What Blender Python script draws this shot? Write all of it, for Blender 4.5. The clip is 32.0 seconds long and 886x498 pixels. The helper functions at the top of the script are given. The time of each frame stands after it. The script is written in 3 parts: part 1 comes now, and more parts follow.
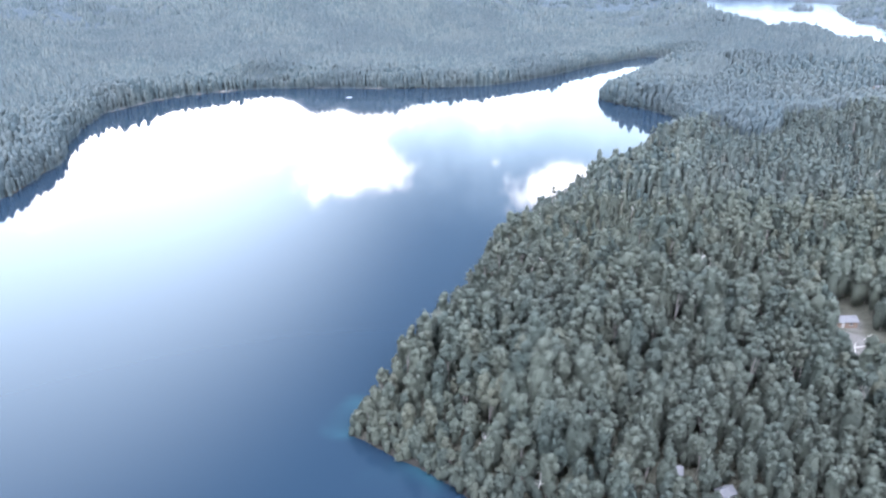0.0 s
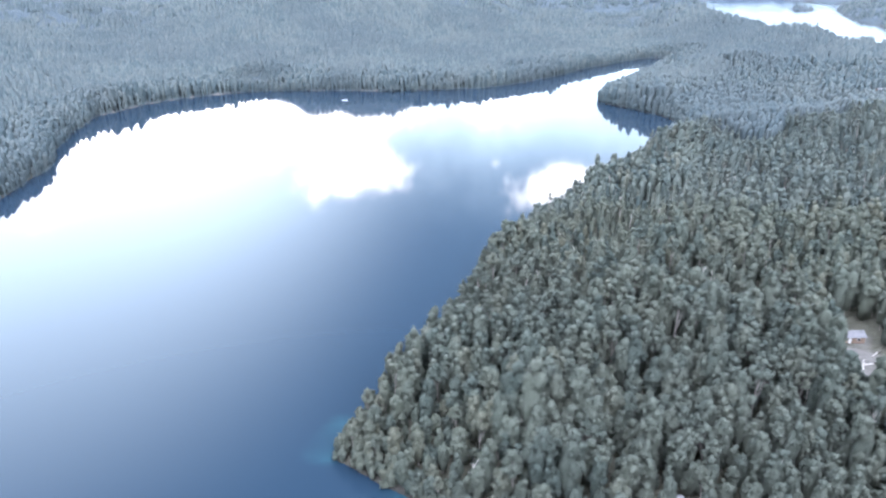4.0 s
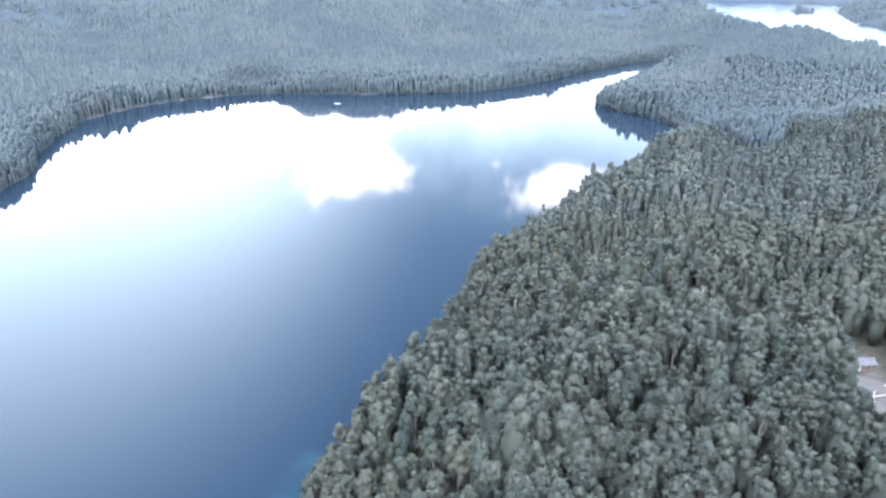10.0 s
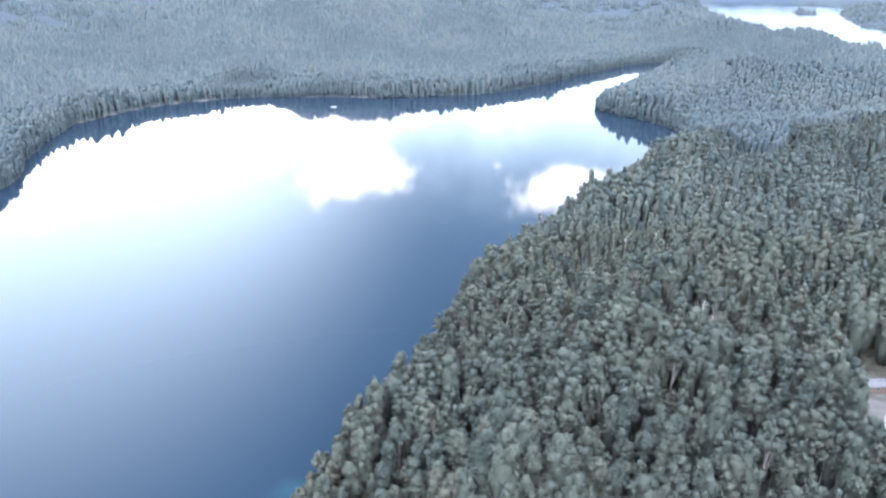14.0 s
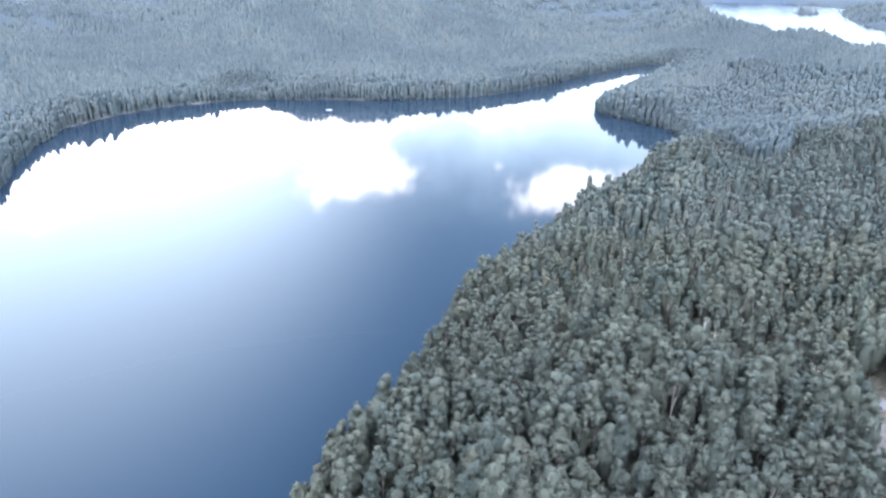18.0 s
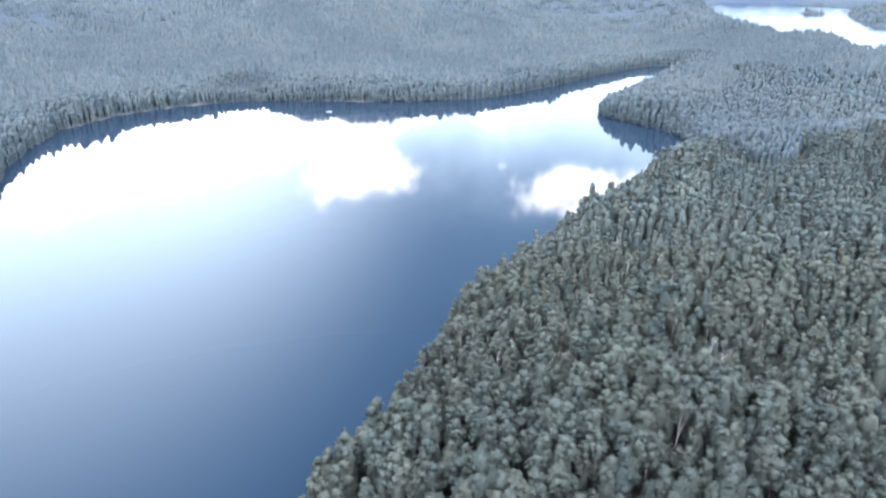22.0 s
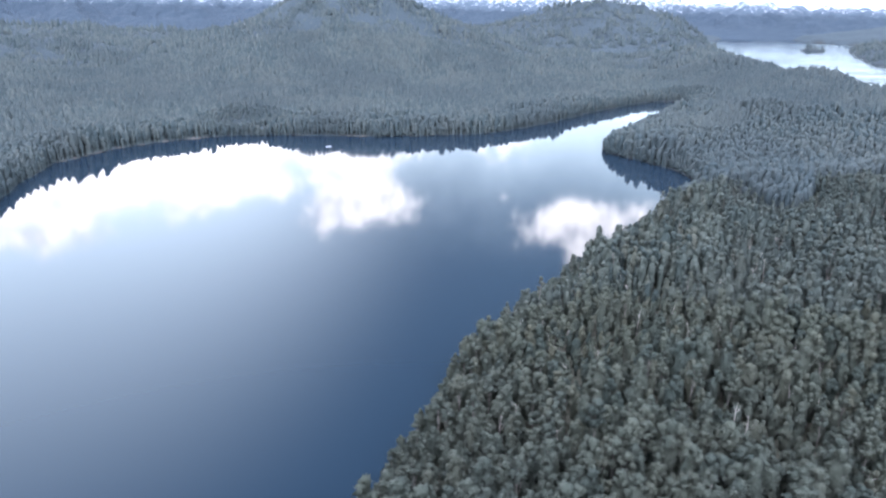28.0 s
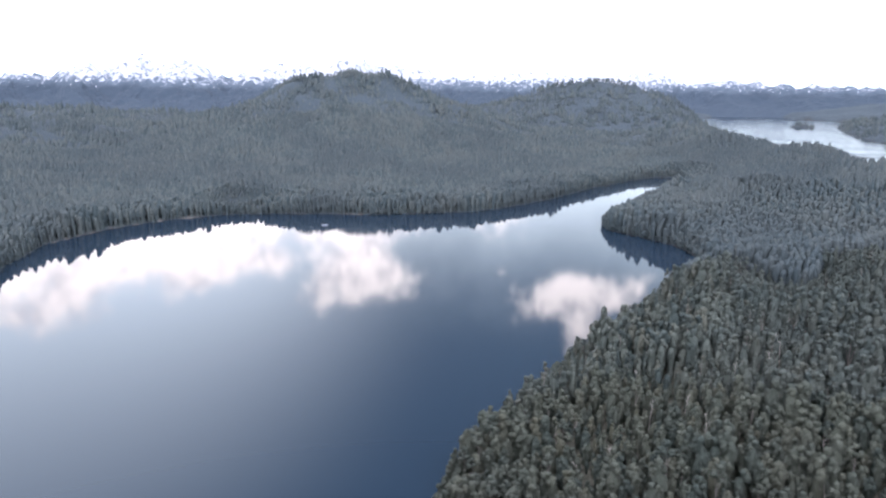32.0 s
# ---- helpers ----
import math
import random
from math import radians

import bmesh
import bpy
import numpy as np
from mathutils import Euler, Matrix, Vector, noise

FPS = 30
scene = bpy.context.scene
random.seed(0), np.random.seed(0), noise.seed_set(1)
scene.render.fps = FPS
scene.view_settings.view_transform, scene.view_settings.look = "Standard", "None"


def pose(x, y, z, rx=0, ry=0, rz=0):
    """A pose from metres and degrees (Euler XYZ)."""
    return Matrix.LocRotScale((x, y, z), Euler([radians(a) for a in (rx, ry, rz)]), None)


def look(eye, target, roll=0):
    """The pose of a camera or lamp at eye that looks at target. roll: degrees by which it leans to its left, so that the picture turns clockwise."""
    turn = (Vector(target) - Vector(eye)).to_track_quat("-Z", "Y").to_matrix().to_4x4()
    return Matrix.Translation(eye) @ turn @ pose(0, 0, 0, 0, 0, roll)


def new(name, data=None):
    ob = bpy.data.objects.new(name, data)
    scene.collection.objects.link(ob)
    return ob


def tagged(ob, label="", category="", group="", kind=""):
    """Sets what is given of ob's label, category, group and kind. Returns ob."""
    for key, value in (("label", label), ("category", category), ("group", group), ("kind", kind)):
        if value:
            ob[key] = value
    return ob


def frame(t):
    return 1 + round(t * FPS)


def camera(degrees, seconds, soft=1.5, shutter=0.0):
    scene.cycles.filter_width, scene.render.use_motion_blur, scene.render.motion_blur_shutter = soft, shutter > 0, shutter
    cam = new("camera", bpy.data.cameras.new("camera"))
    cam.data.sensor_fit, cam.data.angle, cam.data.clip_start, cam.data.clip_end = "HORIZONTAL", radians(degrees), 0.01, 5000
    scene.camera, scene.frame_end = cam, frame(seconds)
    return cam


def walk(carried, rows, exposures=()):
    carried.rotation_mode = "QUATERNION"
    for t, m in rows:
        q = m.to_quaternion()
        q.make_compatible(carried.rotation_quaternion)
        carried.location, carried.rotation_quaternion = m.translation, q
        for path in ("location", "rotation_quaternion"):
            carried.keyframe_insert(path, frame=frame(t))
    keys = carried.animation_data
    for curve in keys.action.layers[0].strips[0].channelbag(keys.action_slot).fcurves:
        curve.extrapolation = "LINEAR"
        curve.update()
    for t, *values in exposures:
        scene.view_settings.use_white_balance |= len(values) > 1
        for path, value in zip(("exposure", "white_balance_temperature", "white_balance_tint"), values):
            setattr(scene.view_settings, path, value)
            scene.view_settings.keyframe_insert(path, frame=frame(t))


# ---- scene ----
# ---- camera ----
def fly(x, y, z, yaw, pitch, roll):
    """A level camera at x, y, z, turned right by yaw, up by pitch, then rolled."""
    return pose(x, y, z, 90 + pitch, 0, -yaw) @ pose(0, 0, 0, 0, 0, roll)


cam = camera(63.88, 32.0, soft=2.3)
PATH = [
    (0, fly(0.00, -0.00, 130.00, 0.00, -21.43, 0.02)),
    (1, fly(0.85, 2.73, 130.00, 0.02, -21.41, 0.01)),
    (2, fly(1.70, 5.47, 130.01, 0.01, -21.40, -0.02)),
    (3, fly(2.54, 8.20, 130.03, -0.02, -21.38, -0.06)),
    (3.5, fly(2.97, 9.58, 130.05, -0.02, -21.36, -0.07)),
    (5.5, fly(4.90, 15.13, 130.16, 0.03, -21.38, -0.03)),
    (6, fly(5.40, 16.53, 130.19, 0.03, -21.37, -0.01)),
    (7, fly(6.40, 19.35, 130.24, 0.02, -21.35, 0.01)),
    (8, fly(7.41, 22.19, 130.28, 0.00, -21.33, 0.03)),
    (9, fly(8.43, 25.06, 130.31, -0.01, -21.31, 0.05)),
    (10, fly(9.47, 27.95, 130.34, -0.03, -21.31, 0.03)),
    (11, fly(10.50, 30.84, 130.36, -0.05, -21.30, 0.04)),
    (12, fly(11.52, 33.74, 130.37, -0.07, -21.29, 0.06)),
    (13, fly(12.52, 36.64, 130.38, -0.12, -21.25, 0.06)),
    (14, fly(13.51, 39.58, 130.40, -0.14, -21.20, 0.02)),
    (14.5, fly(14.01, 41.05, 130.41, -0.15, -21.18, -0.01)),
    (16.5, fly(15.99, 46.91, 130.50, -0.18, -21.18, -0.09)),
    (17, fly(16.45, 48.33, 130.56, -0.18, -21.17, -0.10)),
    (18, fly(17.33, 51.11, 130.70, -0.24, -21.16, -0.08)),
    (19, fly(18.13, 53.84, 130.86, -0.36, -21.17, -0.06)),
    (20, fly(18.80, 56.58, 131.06, -0.44, -21.24, -0.06)),
    (21, fly(19.35, 59.39, 131.31, -0.50, -21.23, -0.02)),
    (22, fly(19.80, 62.31, 131.58, -0.51, -21.20, 0.03)),
    (23, fly(20.16, 65.27, 131.84, -0.49, -21.21, 0.08)),
    (24, fly(20.43, 68.27, 132.06, -0.57, -21.19, 0.22)),
    (25, fly(20.61, 71.30, 132.23, -0.69, -20.77, 0.25)),
    (25.5, fly(20.67, 72.83, 132.29, -0.69, -20.51, 0.25)),
    (27.5, fly(20.59, 79.28, 132.17, -0.69, -19.11, 0.42)),
    (28, fly(20.56, 81.01, 132.06, -0.66, -18.72, 0.42)),
    (28.5, fly(20.54, 82.77, 131.95, -0.65, -18.20, 0.43)),
    (29, fly(20.52, 84.54, 131.82, -0.63, -17.58, 0.41)),
    (29.5, fly(20.51, 86.34, 131.69, -0.61, -16.82, 0.38)),
    (30, fly(20.50, 88.16, 131.55, -0.62, -15.94, 0.35)),
    (30.5, fly(20.51, 89.99, 131.41, -0.59, -15.05, 0.27)),
    (31, fly(20.52, 91.83, 131.26, -0.58, -14.17, 0.19)),
    (31.5, fly(20.54, 93.67, 131.11, -0.56, -13.40, 0.11)),
    (32, fly(20.56, 95.52, 130.96, -0.52, -12.64, 0.01)),
]
EXPOSURES = [(0, 0.87, 5950, 30), (23.5, 0.76, 5950, 30), (25.5, 0.60, 5950, 30), (28, 0.16, 5950, 31), (29, -0.05, 5950, 32),
             (30, -0.22, 6100, 33), (32, -0.24, 6400, 35)]
walk(cam, PATH, EXPOSURES)

# ---- world and sun ----
SUN_AZ, SUN_EL = -35.0, 5.0          # degrees: azimuth from +y towards +x, height over the horizon
SKY_STRENGTH = 0.15


def nodes_of(tree):
    tree.nodes.clear()

    def add(kind, **inputs):
        n = tree.nodes.new(kind)
        for k, v in inputs.items():
            if k in n.inputs.keys():
                s = n.inputs[k]
            else:
                s = n.inputs[int(k[1:])]
            if hasattr(v, "outputs"):
                v = v.outputs[0]
            if isinstance(v, bpy.types.NodeSocket):
                tree.links.new(v, s)
            else:
                s.default_value = v
        return n
    return add


def math_node(add, op, a, b=0.0, c=0.0, clamp=False):
    n = add("ShaderNodeMath", i0=a, i1=b, i2=c)
    n.operation, n.use_clamp = op, clamp
    return n.outputs[0]


def mix_rgb(add, fac, a, b):
    n = add("ShaderNodeMix")
    n.data_type = "RGBA"
    tree = n.id_data
    for sock, v in ((n.inputs[0], fac), (n.inputs[6], a), (n.inputs[7], b)):
        if isinstance(v, bpy.types.NodeSocket):
            tree.links.new(v, sock)
        else:
            sock.default_value = v
    return n.outputs[2]


def ramp(add, fac, lo, hi, a=0.0, b=1.0):
    n = add("ShaderNodeMapRange", Value=fac)
    n.interpolation_type = "SMOOTHSTEP"
    n.inputs[1].default_value, n.inputs[2].default_value = lo, hi
    n.inputs[3].default_value, n.inputs[4].default_value = a, b
    return n.outputs[0]


def noise_node(add, vec, scale, detail=3.0, rough=0.55):
    n = add("ShaderNodeTexNoise", Vector=vec, Scale=scale, Detail=detail, Roughness=rough)
    return n.outputs[0]


def sky_dir(az, el):
    a, e = radians(az), radians(el)
    return Vector((math.sin(a) * math.cos(e), math.cos(a) * math.cos(e), math.sin(e)))


world = bpy.data.worlds.new("world")
scene.world = world
world.use_nodes = True
add = nodes_of(world.node_tree)
sky = add("ShaderNodeTexSky")
sky.sky_type, sky.sun_disc = "NISHITA", False
sky.sun_elevation, sky.sun_rotation = radians(SUN_EL), radians(SUN_AZ)
sky.air_density, sky.dust_density, sky.ozone_density = 1.0, 2.0, 1.5
way = add("ShaderNodeTexCoord").outputs["Generated"]
warp = noise_node(add, way, 9.0, 6.0, 0.62)
fine = noise_node(add, way, 30.0, 5.0, 0.6)
# cumulus clouds: azimuth, height, half width, half height (degrees), thickness
CLOUDS = [(-17.0, 12.8, 5.8, 2.0, 1.6), (-7.8, 15.0, 5.0, 2.5, 1.5), (10.6, 16.2, 4.2, 2.0, 1.35), (11.2, 19.8, 1.9, 2.6, 1.15),
          (-29.5, 14.5, 2.9, 3.4, 1.35), (4.2, 14.5, 1.3, 0.6, 0.55), (-24.0, 8.6, 13.0, 3.6, 2.1)]
cover = None
for az, el, su, sv, peak in CLOUDS:
    c = sky_dir(az, el)
    right = Vector((math.cos(radians(az)), -math.sin(radians(az)), 0))
    up = right.cross(c)
    du = add("ShaderNodeVectorMath", i0=way, i1=right)
    dv = add("ShaderNodeVectorMath", i0=way, i1=up)
    dc = add("ShaderNodeVectorMath", i0=way, i1=c)
    for n in (du, dv, dc):
        n.operation = "DOT_PRODUCT"
    u = math_node(add, "DIVIDE", du.outputs["Value"], math.sin(radians(su)))
    v = math_node(add, "DIVIDE", dv.outputs["Value"], math.sin(radians(sv)))
    r = math_node(add, "SQRT", math_node(add, "ADD", math_node(add, "MULTIPLY", u, u), math_node(add, "MULTIPLY", v, v)))
    r = math_node(add, "ADD", r, math_node(add, "MULTIPLY", math_node(add, "LESS_THAN", dc.outputs["Value"], 0.0), 9.0))
    near = math_node(add, "MAXIMUM", math_node(add, "SUBTRACT", peak, r), -1.0)
    cover = near if cover is None else math_node(add, "MAXIMUM", cover, near)
edge = math_node(add, "ADD", math_node(add, "MULTIPLY", math_node(add, "SUBTRACT", warp, 0.5), 3.6),
                 math_node(add, "MULTIPLY", math_node(add, "SUBTRACT", fine, 0.5), 0.8))
cloud = ramp(add, math_node(add, "ADD", cover, edge), 0.15, 1.0)
height = add("ShaderNodeSeparateXYZ", Vector=way).outputs[2]


def light(r, g, b):
    """A radiance, for the strength at which the sky is drawn."""
    return (r / SKY_STRENGTH, g / SKY_STRENGTH, b / SKY_STRENGTH, 1)


# clear blue, thin bright cloud along the horizon, and the glare round the low sun; the brightness overhead and to the
# south is unseen, added to light the crowns
wisp = noise_node(add, way, 3.0, 6.0, 0.6)
toward = add("ShaderNodeVectorMath", i0=way, i1=sky_dir(SUN_AZ, SUN_EL + 6))
toward.operation = "DOT_PRODUCT"
glow = math_node(add, "POWER", ramp(add, toward.outputs["Value"], 0.80, 0.99), 1.5)
south = add("ShaderNodeVectorMath", i0=way, i1=sky_dir(180.0, 58.0))
south.operation = "DOT_PRODUCT"
high_fill = math_node(add, "MULTIPLY", ramp(add, south.outputs["Value"], 0.30, 0.80), ramp(add, wisp, 0.3, 0.6, 0.7, 1.0))
veil = math_node(add, "POWER", ramp(add, height, 0.05, 0.37, 1.0, 0.0), ramp(add, warp, 0.3, 0.7, 1.5, 0.9))
dim = mix_rgb(add, 0.5, sky.outputs[0], (0, 0, 0, 1))
clear = add("ShaderNodeMix")
clear.data_type, clear.blend_type = "RGBA", "ADD"
clear.inputs[0].default_value = 1.0
world.node_tree.links.new(dim, clear.inputs[6])
clear.inputs[7].default_value = light(0.23, 0.43, 0.54)
upper = mix_rgb(add, high_fill, clear.outputs[2], light(4.3, 4.9, 5.1))
veiled = mix_rgb(add, veil, upper, light(2.5, 3.3, 3.3))
glaring = mix_rgb(add, glow, veiled, light(2.8, 3.65, 3.7))
clouded = mix_rgb(add, math_node(add, "MULTIPLY", cloud, 0.92), glaring, mix_rgb(add, ramp(add, fine, 0.32, 0.60), light(3.2, 3.35, 3.0), light(5.2, 5.35, 4.6)))
back = add("ShaderNodeBackground", Color=clouded, Strength=SKY_STRENGTH)
out = add("ShaderNodeOutputWorld", Surface=back)

sun_data = bpy.data.lights.new("sun", "SUN")
sun_data.energy, sun_data.angle, sun_data.color = 0.8, radians(10), (1.0, 0.86, 0.7)
sun = new("sun", sun_data)
sun.matrix_world = look(sky_dir(SUN_AZ, SUN_EL) * 1000, (0, 0, 0))


# ---- materials ----
def material(name):
    m = bpy.data.materials.new(name)
    m.use_nodes = True
    add = nodes_of(m.node_tree)
    bsdf = add("ShaderNodeBsdfPrincipled")
    add("ShaderNodeOutputMaterial", Surface=bsdf)
    return m, add, bsdf, m.node_tree.links.new


def position(add):
    return add("ShaderNodeNewGeometry").outputs["Position"]


def bump(add, height, strength, distance):
    n = add("ShaderNodeBump", Height=height, Strength=strength, Distance=distance)
    return n.outputs[0]


def attribute(add, name):
    n = add("ShaderNodeAttribute")
    n.attribute_name = name
    return n.outputs["Fac"]


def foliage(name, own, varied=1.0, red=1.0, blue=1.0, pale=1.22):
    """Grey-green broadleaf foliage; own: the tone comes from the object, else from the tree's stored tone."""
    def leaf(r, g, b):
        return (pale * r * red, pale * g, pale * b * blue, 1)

    m, add, bsdf, link = material(name)
    tone = add("ShaderNodeObjectInfo").outputs["Random"] if own else attribute(add, "tone")
    pos = position(add)
    patch = noise_node(add, pos, 0.02, 2.0)
    grain = noise_node(add, pos, 1.1, 4.0, 0.65)
    base = mix_rgb(add, ramp(add, tone, 0.3 - 0.3 * varied, 0.9 - 0.3 * varied, 0.3 - 0.3 * varied, 0.7 + 0.3 * varied), leaf(0.034, 0.050, 0.040), leaf(0.092, 0.104, 0.072))
    base = mix_rgb(add, ramp(add, tone, 0.75, 0.98, 0.0, varied), base, leaf(0.104, 0.104, 0.066))
    base = mix_rgb(add, ramp(add, patch, 0.38, 0.66, 0.0, 0.5), base, leaf(0.084, 0.088, 0.060))
    base = mix_rgb(add, ramp(add, noise_node(add, pos, 0.006, 4.0, 0.6), 0.42, 0.62, 0.0, 0.55), base, leaf(0.040, 0.052, 0.042))
    base = mix_rgb(add, ramp(add, grain, 0.35, 0.65, 0.0, 0.4 * varied), base, leaf(0.106, 0.122, 0.092))
    tuft = add("ShaderNodeNewGeometry").outputs["Random Per Island"]
    base = mix_rgb(add, ramp(add, tuft, 0.55, 1.0, 0.0, 0.18 * varied), base, leaf(0.108, 0.126, 0.096))
    base = mix_rgb(add, ramp(add, tuft, 0.0, 0.4, 0.30 * varied, 0.0), base, leaf(0.037, 0.052, 0.042))
    link(base, bsdf.inputs["Base Color"])
    link(bump(add, noise_node(add, pos, 1.7, 4.0, 0.7), varied, 1.0), bsdf.inputs["Normal"])
    bsdf.inputs["Roughness"].default_value = 0.6
    bsdf.inputs["Specular IOR Level"].default_value = 0.12
    return m


FOLIAGE = foliage("foliage", True, 1.0, 1.0, 1.08, 1.12)
FOREST = foliage("forest_foliage", False, 1.0, 1.0, 1.08, 1.12)
# farther woods: distance haze painted in as bluer, more even leaf colour
HAZED = foliage("hazed_forest_foliage", False, 0.38, 0.92, 1.37, 1.04)
HALF_HAZED = foliage("half_hazed_foliage", False, 0.85, 0.97, 1.18, 1.20)

BARK, add, bsdf, link = material("bark")
g = noise_node(add, position(add), 3.0, 4.0)
link(mix_rgb(add, g, (0.13, 0.12, 0.105, 1), (0.29, 0.27, 0.24, 1)), bsdf.inputs["Base Color"])
bsdf.inputs["Roughness"].default_value = 0.85

DEADWOOD, add, bsdf, link = material("dead_wood")
g = noise_node(add, position(add), 4.0, 4.0)
link(mix_rgb(add, g, (0.30, 0.28, 0.25, 1), (0.52, 0.49, 0.44, 1)), bsdf.inputs["Base Color"])
bsdf.inputs["Roughness"].default_value = 0.8

GROUND, add, bsdf, link = material("forest_floor")
pos = position(add)
a = noise_node(add, pos, 0.015, 4.0)
b = noise_node(add, pos, 0.12, 5.0, 0.65)
base = mix_rgb(add, a, (0.040, 0.042, 0.028, 1), (0.066, 0.064, 0.044, 1))
base = mix_rgb(add, ramp(add, b, 0.4, 0.7, 0.0, 0.8), base, (0.080, 0.076, 0.054, 1))
# beyond 620 m it stands for treetops, tinted blue with painted distance haze
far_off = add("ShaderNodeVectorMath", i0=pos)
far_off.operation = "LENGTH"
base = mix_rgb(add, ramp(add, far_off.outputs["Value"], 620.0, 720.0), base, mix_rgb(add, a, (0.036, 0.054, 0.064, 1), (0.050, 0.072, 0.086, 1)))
shore = attribute(add, "shore")
pebble = mix_rgb(add, noise_node(add, pos, 0.9, 5.0), (0.010, 0.009, 0.008, 1), (0.030, 0.026, 0.022, 1))
base = mix_rgb(add, shore, base, pebble)
base = mix_rgb(add, attribute(add, "beach"), base, mix_rgb(add, noise_node(add, pos, 0.3, 4.0), (0.14, 0.13, 0.115, 1), (0.26, 0.24, 0.215, 1)))
yard = attribute(add, "yard")
gravel = mix_rgb(add, noise_node(add, pos, 0.5, 5.0), (0.08, 0.074, 0.066, 1), (0.16, 0.15, 0.135, 1))
base = mix_rgb(add, ramp(add, math_node(add, "ADD", yard, math_node(add, "MULTIPLY", b, 0.4)), 0.75, 1.1), base, gravel)
link(base, bsdf.inputs["Base Color"])
link(bump(add, b, 1.0, 4.0), bsdf.inputs["Normal"])
bsdf.inputs["Roughness"].default_value = 0.95

WATER, add, bsdf, link = material("lake_water")
pos = position(add)
shallow = attribute(add, "shallow")
murk = noise_node(add, pos, 0.05, 4.0)
s = ramp(add, math_node(add, "MULTIPLY", shallow, math_node(add, "ADD", murk, 0.5)), 0.1, 1.0)
base = mix_rgb(add, s, (0.011, 0.024, 0.040, 1), (0.028, 0.100, 0.118, 1))
link(base, bsdf.inputs["Base Color"])
bsdf.inputs["Roughness"].default_value = 0.04
bsdf.inputs["IOR"].default_value = 1.333
link(bump(add, noise_node(add, pos, 0.35, 3.0), 0.04, 0.1), bsdf.inputs["Normal"])

RUFFLED, add, bsdf, link = material("ruffled_lake_water")
pos = position(add)
bsdf.inputs["Base Color"].default_value = (0.011, 0.024, 0.040, 1)
link(ramp(add, noise_node(add, pos, 0.008, 3.0), 0.35, 0.65, 0.10, 0.24), bsdf.inputs["Roughness"])
bsdf.inputs["IOR"].default_value = 1.333
link(bump(add, noise_node(add, pos, 0.25, 3.0), 0.6, 0.6), bsdf.inputs["Normal"])

MOUNTAIN, add, bsdf, link = material("snowy_mountain")
pos = position(add)
z = add("ShaderNodeSeparateXYZ", Vector=pos).outputs[2]
n1 = noise_node(add, pos, 0.010, 6.0, 0.65)
n2 = noise_node(add, pos, 0.045, 5.0, 0.7)
# rock and wooded slopes tinted blue, the distance haze put into their colour
hazy_rock = mix_rgb(add, n1, (0.09, 0.13, 0.17, 1), (0.19, 0.24, 0.29, 1))
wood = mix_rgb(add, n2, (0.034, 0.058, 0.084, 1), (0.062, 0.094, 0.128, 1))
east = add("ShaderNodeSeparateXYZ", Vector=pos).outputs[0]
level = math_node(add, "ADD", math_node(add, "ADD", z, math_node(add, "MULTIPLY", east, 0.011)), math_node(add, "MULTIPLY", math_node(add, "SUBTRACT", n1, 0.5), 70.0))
base = mix_rgb(add, ramp(add, level, 110.0, 170.0), wood, hazy_rock)
snow = ramp(add, math_node(add, "ADD", math_node(add, "MINIMUM", level, 200.0), math_node(add, "MULTIPLY", math_node(add, "SUBTRACT", n2, 0.5), 330.0)), 176.0, 186.0)
base = mix_rgb(add, snow, base, (0.68, 0.71, 0.76, 1))
link(base, bsdf.inputs["Base Color"])
link(bump(add, n2, 1.0, 25.0), bsdf.inputs["Normal"])
bsdf.inputs["Roughness"].default_value = 0.9


# ---- the lie of the land ----
def vnoise(x, y, seed=0):
    """Smooth value noise, -1 to 1, at unit scale."""
    xi, yi = np.floor(x).astype(np.int64), np.floor(y).astype(np.int64)
    fx, fy = x - xi, y - yi
    fx, fy = fx * fx * (3 - 2 * fx), fy * fy * (3 - 2 * fy)

    def h(i, j):
        n = (i * 374761393 + j * 668265263 + seed * 1442695041) & 0x7fffffff
        n = ((n ^ (n >> 13)) * 1274126177) & 0x7fffffff
        return ((n ^ (n >> 16)) & 0xffff) / 32767.5 - 1
    a, b, c, d = h(xi, yi), h(xi + 1, yi), h(xi, yi + 1), h(xi + 1, yi + 1)
    return a + (b - a) * fx + (c - a) * fy + (a - b - c + d) * fx * fy


def fbm(x, y, scale, octaves=4, seed=0):
    total, amp, k = np.zeros_like(x, dtype=float), 1.0, 1.0 / scale
    for o in range(octaves):
        total += amp * vnoise(x * k + 17.3 * o, y * k - 9.1 * o, seed + o)
        amp, k = amp * 0.5, k * 2.03
    return total


NEAR_SHORE = [(20, 140), (3, 156), (-13, 167), (-27, 179), (-15, 207), (-7, 228), (3, 264), (12, 291), (23, 320), (43, 362),
              (71, 409), (98, 452), (126, 490), (160, 535), (194, 583), (219, 632), (214, 688), (192, 730), (172, 762),
              (174, 793), (205, 842), (268, 948), (322, 1037), (366, 1120)]
FAR_SHORE = [(368, 1180), (314, 1168), (218, 1060), (150, 965), (122, 932), (80, 888), (44, 868), (10, 856), (-40, 848),
             (-162, 850), (-218, 845), (-262, 815), (-308, 765), (-330, 695), (-312, 600), (-272, 480), (-268, 415), (-320, 200)]
BACK_SHORE = [(-280, -260), (0, -360), (240, -300), (270, -60), (190, 60), (70, 100)]
LAKE = np.array(NEAR_SHORE + FAR_SHORE + BACK_SHORE, float)
